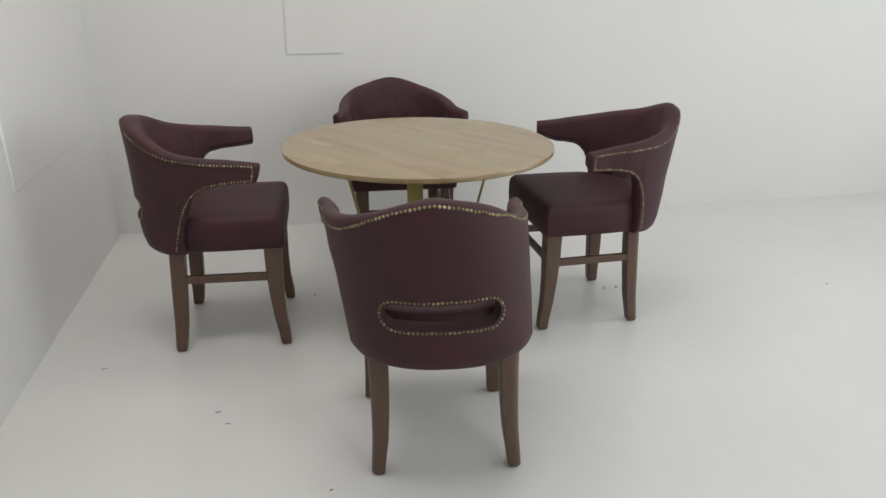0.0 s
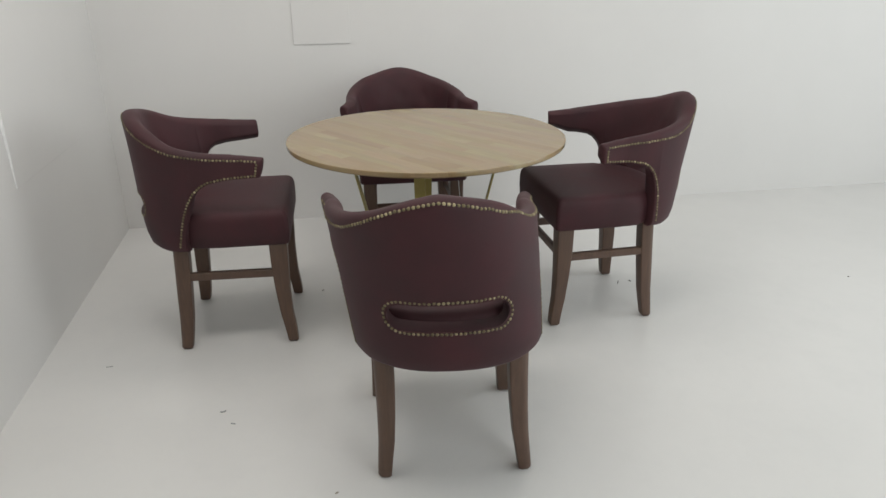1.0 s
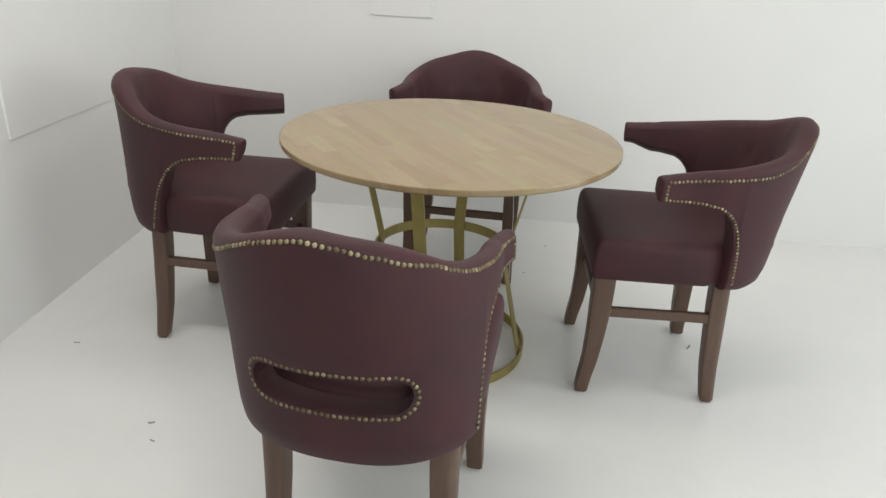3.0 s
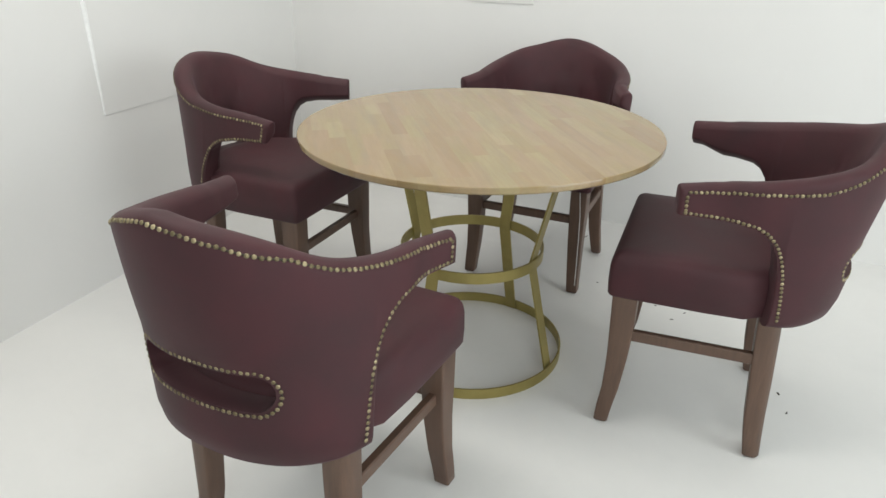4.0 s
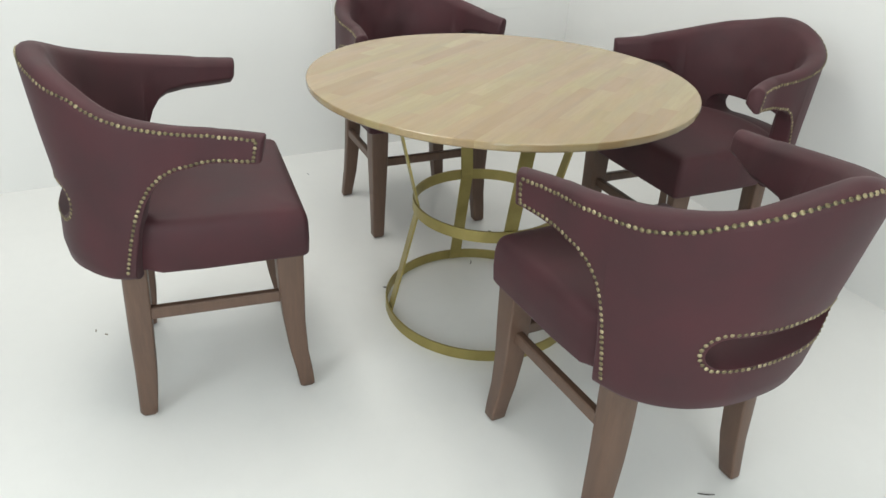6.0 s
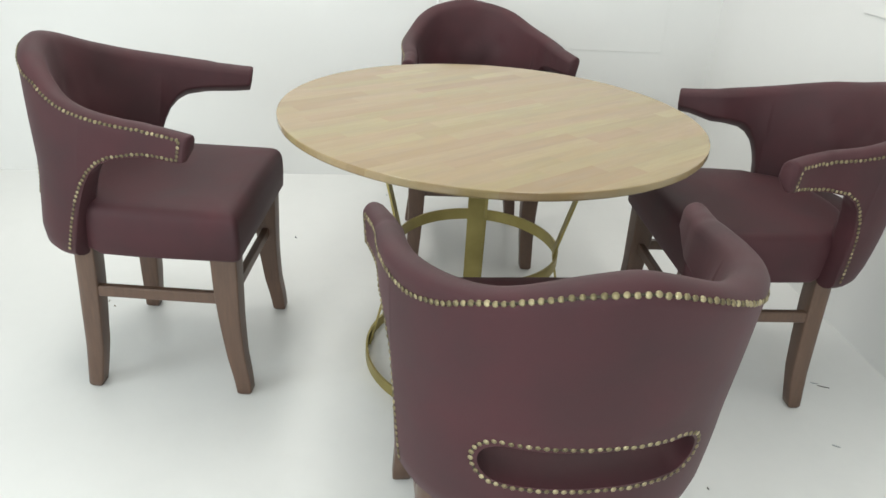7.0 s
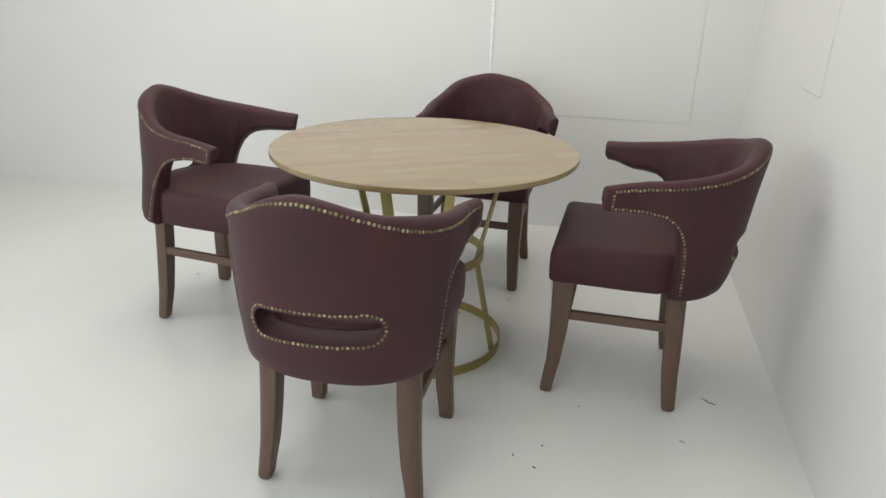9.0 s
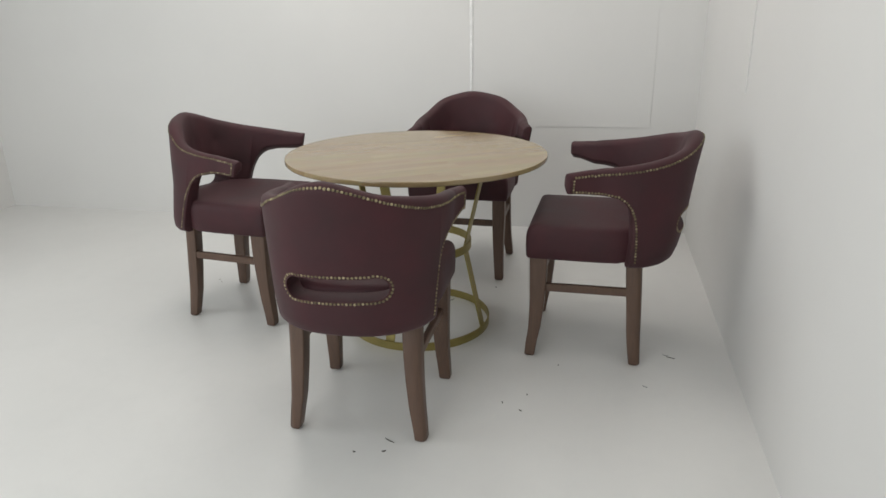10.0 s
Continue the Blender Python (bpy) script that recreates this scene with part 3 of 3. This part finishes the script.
def disc_cell(radius, cell, steps=9):
    """The part of a disc inside a cell: its inner corners, and each stretch of rim in even steps."""
    x0, x1, y0, y1 = cell
    sides = 480
    poly = [(radius * math.cos(2 * math.pi * i / sides), radius * math.sin(2 * math.pi * i / sides)) for i in range(sides)]
    for half in ((1, 0, x1), (-1, 0, -x0), (0, 1, y1), (0, -1, -y0)):
        poly = clip_half(poly, half)
        if len(poly) < 3:
            return []
    on_rim = [math.hypot(x, y) > radius * 0.9999 for x, y in poly]
    if not all(on_rim) and any(on_rim):
        k = on_rim.index(False)
        poly, on_rim = poly[k:] + poly[:k], on_rim[k:] + on_rim[:k]
    runs = []
    for rim, items in itertools.groupby(zip(on_rim, poly), key=lambda t: t[0]):
        pts = [p for _, p in items]
        if not rim:
            runs += [[p] for p in pts]
            continue
        a0, a1 = math.atan2(pts[0][1], pts[0][0]), math.atan2(pts[-1][1], pts[-1][0])
        turn = (a1 - a0) % (2 * math.pi)
        runs.append([(radius * math.cos(a0 + turn * i / steps), radius * math.sin(a0 + turn * i / steps)) for i in range(steps + 1)])
    return runs


def stave_mesh(cell):
    """One stave of the round top, cut from the disc, with a softened rim."""
    whole = disc_cell(TABLE_R, cell)
    if not whole:
        return None
    loops = []
    for z, inset in ((0, 0.004), (0.002, 0.0015), (0.005, 0.0), (TOP_T - 0.005, 0.0), (TOP_T - 0.0012, 0.0008), (TOP_T, 0.0025)):
        runs = disc_cell(TABLE_R - inset, cell)
        if [len(r) for r in runs] != [len(r) for r in whole]:
            runs = whole
        loops.append([(x, y, z) for run in runs for x, y in run])
    bm = bmesh.new()
    rings(bm, loops)
    return bm


def clear_of_rim(x, y0, y1):
    """Whether a butt joint at x ends well inside the rim."""
    return all(math.hypot(x, y) < TABLE_R - 0.016 or math.hypot(x, y) > TABLE_R + 0.004 for y in (y0, y1)) and min(
        math.hypot(x, y0), math.hypot(x, y1)) < TABLE_R - 0.016


def round_table():
    base = tagged(new("round_table"), "round hardwood table on a gold painted hourglass steel base", "table")
    top = new("tabletop")
    top.parent = base
    top.location = (0, 0, TABLE_H - TOP_T)
    top.rotation_euler = (0, 0, radians(STAVE_TURN))
    rng = random.Random(5)
    rows = 24
    width = 2 * TABLE_R / rows
    for row in range(rows):
        y0, y1 = -TABLE_R + row * width, -TABLE_R + (row + 1) * width
        reach = math.sqrt(max(0.0, TABLE_R**2 - min(abs(y0), abs(y1)) ** 2))
        cuts = [-TABLE_R - 0.1]
        x = -reach + rng.uniform(0.06, 0.34)
        while x < reach - 0.05:
            if clear_of_rim(x, y0, y1):
                cuts.append(x)
            x += rng.uniform(0.16, 0.40)
        cuts.append(TABLE_R + 0.1)
        for a, b in zip(cuts, cuts[1:]):
            bm = stave_mesh((a, b, y0, y1))
            if bm:
                part("stave", bm, STAVE, top, smooth=False)

    def hoop(radius, z0, high, thick):
        bm = bmesh.new()
        loops = []
        for i in range(72):
            a = 2 * math.pi * i / 72
            c, s = math.cos(a), math.sin(a)
            loops.append([(r * c, r * s, z) for r, z in ((radius, z0), (radius, z0 + high), (radius - thick, z0 + high), (radius - thick, z0))])
        rings(bm, loops, closed=True)
        return bm

    def sharp(ob):
        ob.data.set_sharp_from_angle(angle=radians(40))

    foot = Vector((-0.0108, -0.006, 0))
    for name, radius, z0 in (("base_ring", 0.307, 0.0), ("waist_ring", 0.2274, WAIST_Z), ("top_ring", 0.312, 0.703)):
        ob = part(name, hoop(radius, z0, 0.034, 0.006), BRASS, base)
        ob.location = foot
        sharp(ob)
    for a in BAR_ANGLES:
        rows = [(0.003, 0.3005), (WAIST_Z + 0.004, 0.2205), (WAIST_Z + 0.017, 0.2190), (WAIST_Z + 0.030, 0.2205), (0.737, 0.305)]
        bm = bmesh.new()
        rings(bm, [[(r + dx, dy, z) for dx, dy in ((-0.006, -0.0195), (0.0, -0.0195), (0.0, 0.0195), (-0.006, 0.0195))] for z, r in rows])
        bmesh.ops.rotate(bm, matrix=Matrix.Rotation(radians(a), 3, "Z"), verts=bm.verts)
        part("bar", bm, BRASS, base, smooth=False).location = foot
    return base


round_table().location = (0, 0, 0)


# ---- bits on the floor ----


def floor_bit(x, y, turn, length, wide, material, kind):
    """A curled shaving or crumb lying on the floor."""
    rng = random.Random(int(x * 1000) * 31 + int(y * 1000))
    bm = bmesh.new()
    n = 6
    loops = []
    bend = rng.uniform(-0.5, 0.5)
    for i in range(n + 1):
        u = i / n - 0.5
        w = wide * (0.35 + 0.65 * math.cos(u * math.pi)) * rng.uniform(0.8, 1.2)
        cx, cy = u * length, bend * length * (u * u - 0.1)
        lift = 0.0004 + 0.0012 * abs(u)
        loops.append([(cx, cy - w / 2, lift * 0.3), (cx, cy + w / 2, lift * 0.3), (cx, cy + w * 0.3, lift + wide * 0.35), (cx, cy - w * 0.3, lift + wide * 0.35)])
    rings(bm, loops)
    ob = new(kind, mesh_of(kind, bm, material))
    ob.matrix_world = pose(x, y, 0.0, 0, 0, turn)
    word = {CRUMB: "dark crumb of dirt lying on the white floor", DUST: "pale brown crumb of dust lying on the white floor"}.get(
        material, "grey scrap of thread lying on the white floor")
    return tagged(ob, word, "debris", "bits on the floor")


for x, y, turn, ln, wd, mat, kind in (
    (-0.462, 0.250, 40, 0.012, 0.005, CRUMB, "crumb"), (-1.216, -0.309, 10, 0.022, 0.004, LINT, "thread"), (-0.747, -0.645, 20, 0.020, 0.006, LINT, "thread"),
    (-0.703, -0.716, -15, 0.016, 0.005, LINT, "thread"), (0.896, 0.168, 65, 0.040, 0.004, CRUMB, "shaving"), (0.954, 0.170, 120, 0.014, 0.006, CRUMB, "crumb"),
    (0.980, 0.080, 75, 0.010, 0.006, CRUMB, "crumb"), (1.984, 0.086, 0, 0.009, 0.006, CRUMB, "crumb"), (-0.361, -1.075, 30, 0.011, 0.005, DUST, "crumb"),
    (-0.230, -1.163, 0, 0.013, 0.004, DUST, "crumb"), (-0.202, -1.134, 50, 0.009, 0.005, DUST, "crumb"), (-0.261, 0.078, -30, 0.024, 0.004, CRUMB, "shaving"),
    (-0.195, -0.268, 70, 0.018, 0.005, CRUMB, "crumb"), (0.098, 1.060, 70, 0.034, 0.004, CRUMB, "shaving"), (0.082, 1.040, 75, 0.022, 0.004, LINT, "thread"),
    (0.351, 0.962, 60, 0.020, 0.004, LINT, "thread"), (0.583, 0.478, 20, 0.012, 0.004, CRUMB, "crumb"), (0.618, 0.547, 60, 0.013, 0.004, CRUMB, "crumb"),
    (0.511, 0.554, 10, 0.008, 0.005, CRUMB, "crumb"), (0.265, 0.638, 0, 0.007, 0.005, CRUMB, "crumb"),
):
    floor_bit(x, y, turn, ln, wd, mat, kind)
